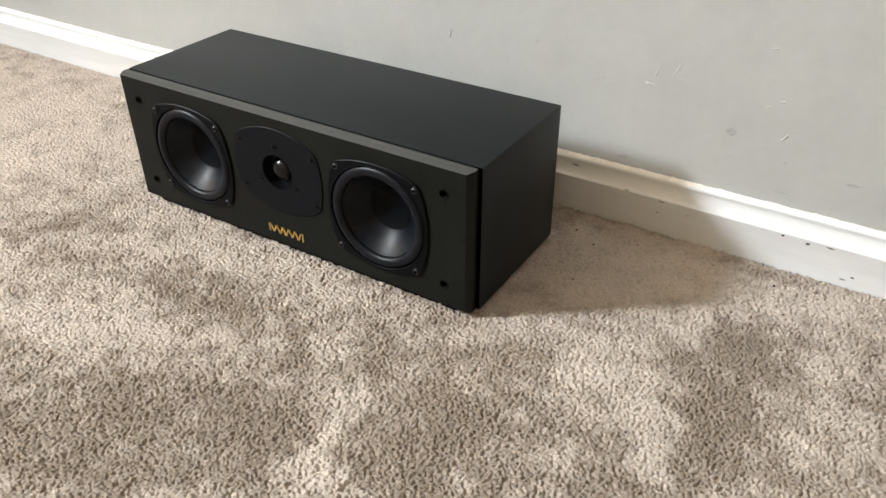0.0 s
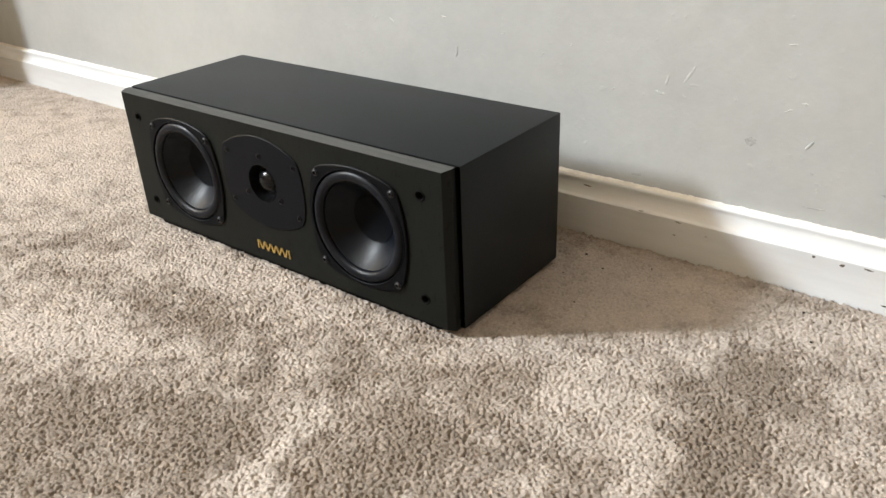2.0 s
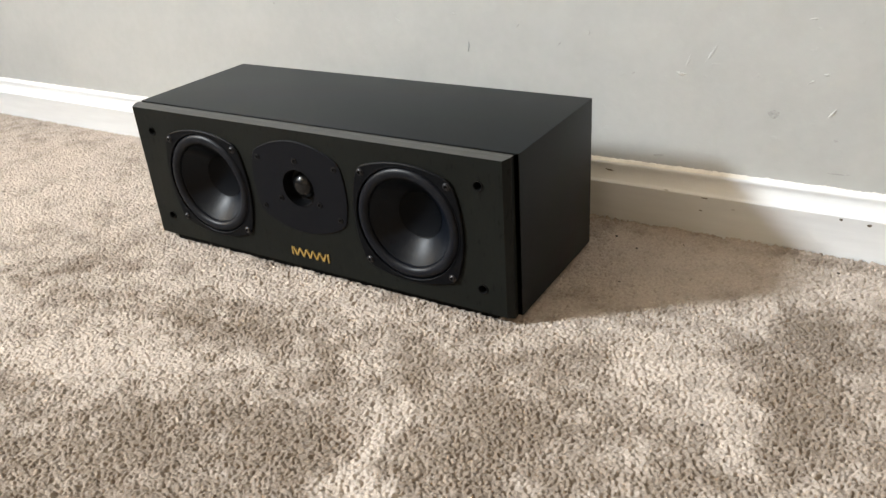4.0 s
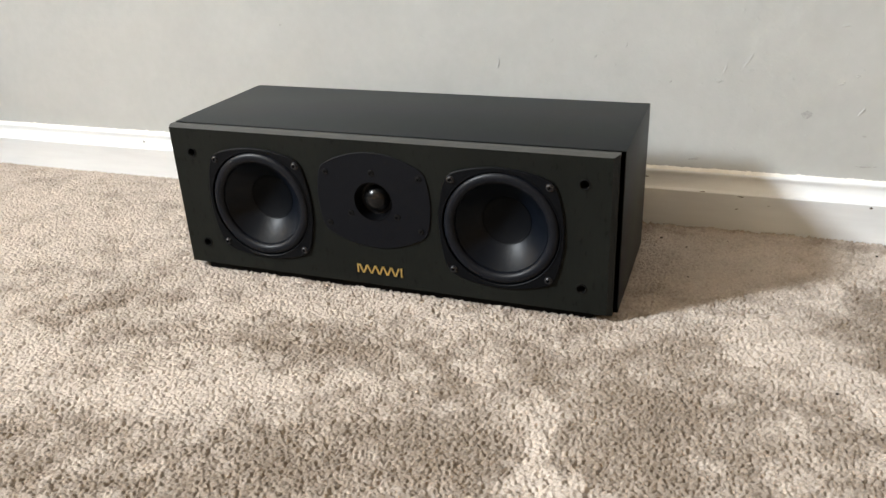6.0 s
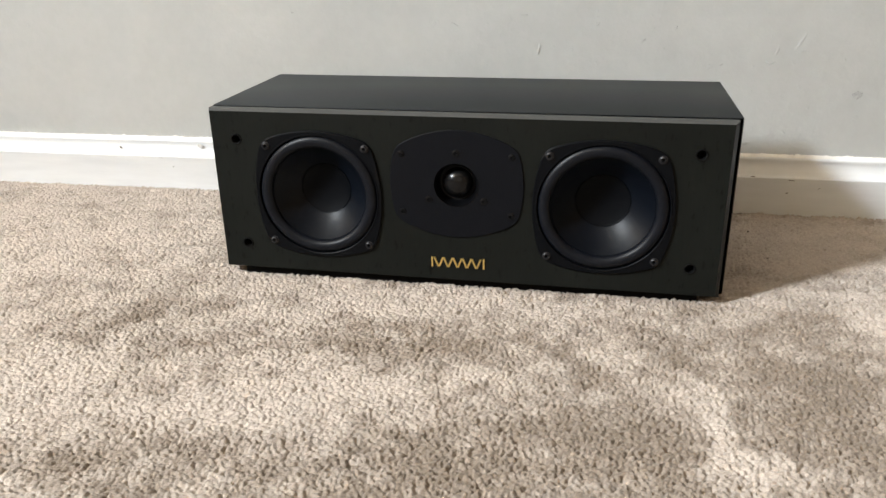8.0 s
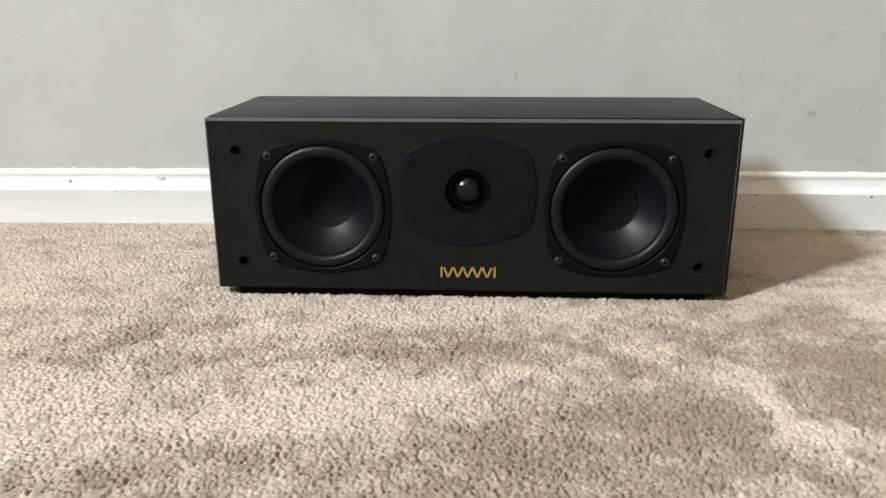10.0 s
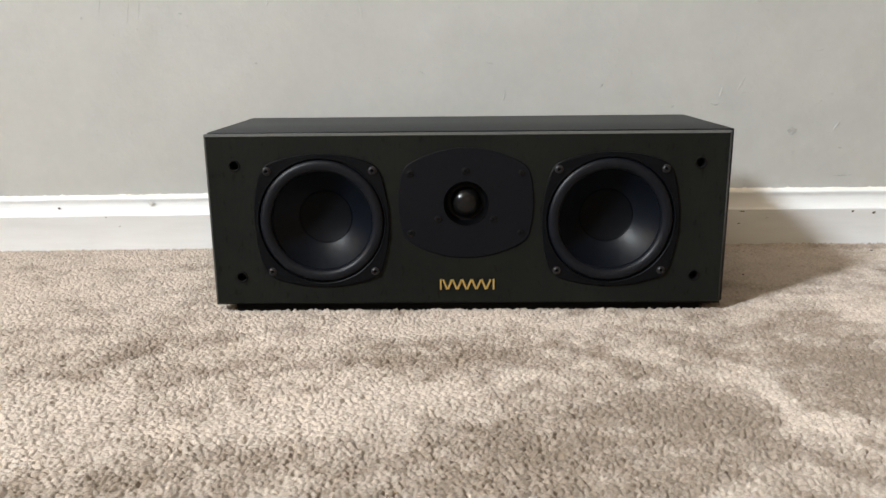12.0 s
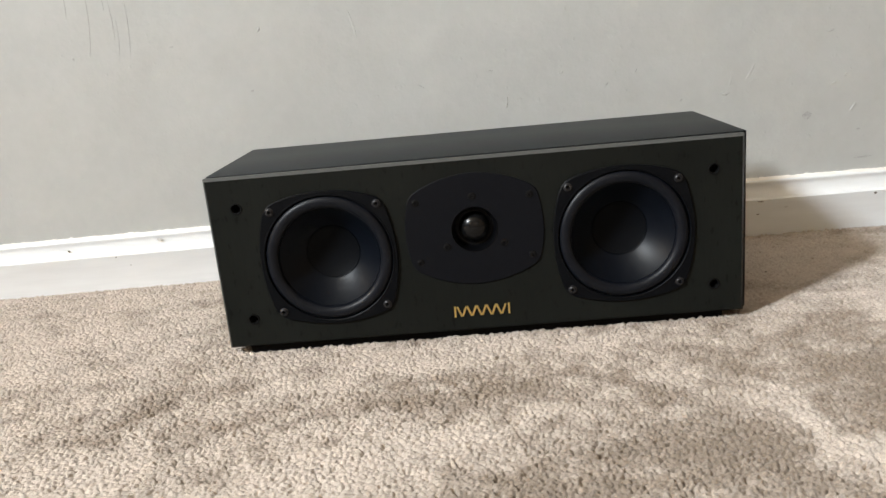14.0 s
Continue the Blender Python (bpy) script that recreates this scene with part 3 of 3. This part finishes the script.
def woofer(cx, cz):
    y0 = -0.0024
    outline = pillow_outline(0, 0, 0.0524, 0.0520, 0.0622, 0.0622, steps=16)
    frame_ob = part("woofer", plate(outline, [circle(0, 0, 0.0580, 96)], y0, 0.0008, chamfer=0.0008, hole_depth=0.006), FRAME, loudspeaker, "black moulded woofer with square-shouldered frame", at=(cx, 0, cz), angle=30)
    part("lip", lathe(((0.0594, y0 + 0.0002), (0.0592, y0 - 0.0004), (0.0586, y0 - 0.0005), (0.0580, y0 - 0.0001), (0.0577, y0 + 0.0012), (0.0576, 0.004)), 96), FRAME, frame_ob, "raised ring of the frame")
    roll = [(0.0578, 0.0030)]
    for k in range(17):
        a = math.pi * k / 16
        roll.append((0.0518 + 0.0057 * math.cos(a), 0.0016 - 0.0052 * math.sin(a)))
    roll.append((0.0455, 0.0034))
    part("surround", lathe(roll, 96), RUBBER, frame_ob, "black rubber surround")
    cone = [(0.0470, 0.0012), (0.0462, 0.0018)]
    for k in range(17):
        u = 1 - k / 16
        cone.append((0.0247 + 0.0208 * u, 0.0222 - 0.0208 * (0.68 * u + 0.31 * u * u)))
    part("cone", lathe(cone, 96), CONE, frame_ob, "dark grey satin cone")
    cap = [(0.0250, 0.0215), (0.0247, 0.0212), (0.0243, 0.0215)] + [(0.0241 * math.cos(0.5 * math.pi * k / 10), 0.0218 + 0.0046 * (1 - math.cos(0.5 * math.pi * k / 10) ** 2)) for k in range(10)] + [(0, 0.0264)]
    part("dust_cap", lathe(cap, 72), CAP, frame_ob, "dished dust cap")
    for sx, sz in ((-1, 1), (1, 1), (-1, -1), (1, -1)):
        part("screw", screw_bm(0.0032, 0.0020), STEEL, frame_ob, "black steel screw", at=(sx * 0.0478, y0, sz * 0.0470))


for cx, cz in WOOFERS:
    woofer(cx, cz)


def tweeter(cx, cz):
    y0 = -0.0014
    outline = pillow_outline(0, 0, 0.0560, 0.0345, 0.0617, 0.0510, steps=22, round_=2)
    plate_ob = part("tweeter", plate(outline, [circle(0, 0, 0.0205, 64)], y0, 0.0006, chamfer=0.0006, hole_depth=0.0012), PLATE, loudspeaker, "matt black tweeter plate with a soft dome", at=(cx, 0, cz), angle=30)
    part("horn_ring", lathe(((0.0208, y0 + 0.0004), (0.0206, y0 - 0.0004), (0.0202, y0 - 0.0003), (0.0197, 0.0015), (0.0188, 0.0060), (0.0172, 0.0096), (0.0160, 0.0100), (0.0156, 0.0092), (0.0148, 0.0092), (0.0142, 0.0102), (0.0130, 0.0104)), 64), HORN, plate_ob, "flared ring round the dome")
    dome = [(0.0136, 0.0104)] + [(0.0135 * math.cos(0.5 * math.pi * k / 10), 0.0100 - 0.0105 * math.sin(0.5 * math.pi * k / 10)) for k in range(10)] + [(0, -0.0005)]
    part("dome", lathe(dome, 48), DOME, plate_ob, "glossy black soft dome")
    for k, (x, z, r) in enumerate(((0.0, 0.0298, 0.0026), (-0.0254, -0.0145, 0.0026), (0.0254, -0.0145, 0.0026), (-0.0503, 0.0277, 0.0024), (0.0503, 0.0277, 0.0024), (-0.0503, -0.0272, 0.0024), (0.0503, -0.0272, 0.0024))):
        part("screw", screw_bm(r * 1.1, 0.0008), SCREW, plate_ob, "small black screw", at=(x, y0, z))


tweeter(*TWEETER)

for x, z in SOCKETS:
    part("grille_socket", lathe(((0.0054, 0.0004), (0.0053, -0.0006), (0.0048, -0.0009), (0.0040, -0.0006), (0.0037, 0.0010), (0.0036, 0.0110), (0.0, 0.0112)), 28), GAP, loudspeaker, "black plastic grille peg socket", at=(x, 0, z))


def badge():
    """A small gold emblem: a raised zigzag ribbon between two upright bars."""
    ob = part("badge", boxed(-0.0252, -0.0234, -0.0012, 0.0003, 0.0208, 0.0310, bevel=0.0003), GOLD, loudspeaker, "small gold metal emblem", at=(0.0003, 0, 0))
    part("emblem_bar", boxed(0.0240, 0.0258, -0.0012, 0.0003, 0.0208, 0.0310, bevel=0.0003), GOLD, ob)
    for k in range(10):
        bar = part("emblem_bar", boxed(-0.0009, 0.0009, -0.0012, 0.0003, -0.0051, 0.0051, bevel=0.0003), GOLD, ob, at=(-0.0203 + 0.0045 * k, 0, 0.0259))
        bar.rotation_euler = (0, radians(22 if k % 2 else -22), 0)


badge()

for x in (-0.205, 0.205):
    for y in (0.045, 0.155):
        part("rubber_foot", lathe(((0, 0.0085), (0.0125, 0.0085), (0.0125, 0.0), (0.0115, -0.0060), (0, -0.0062)), 28), FOOT, loudspeaker, at=(x, y, 0)).rotation_euler = (radians(90), 0, 0)


# ---------------------------------------------------------------- crumbs
def crumb(x, y, size, seed):
    rng = random.Random(seed)
    bm = bmesh.new()
    bmesh.ops.create_icosphere(bm, subdivisions=1, radius=size)
    for v in bm.verts:
        v.co *= 0.7 + 0.6 * rng.random()
        v.co.z *= 0.6
    ob = part("crumb", bm, CRUMB, at=(x, y, 0.0002 + view_drop(x)))
    return tagged(ob, "tiny dark crumb lying on the carpet", "crumb", group="crumbs on the carpet")


for i, (x, y, size) in enumerate(((0.262, 0.215, 0.0017), (0.292, 0.196, 0.0014), (0.488, 0.222, 0.0016), (0.507, 0.176, 0.0015), (0.300, 0.120, 0.0012), (0.43, -0.06, 0.0012), (0.205, 0.232, 0.0013), (-0.30, 0.10, 0.0011), (-0.70, 0.205, 0.0013), (-0.55, 0.20, 0.0010), (-0.62, 0.19, 0.0012), (0.335, 0.222, 0.0013), (0.262, 0.165, 0.0012))):
    crumb(x, y, size, i)
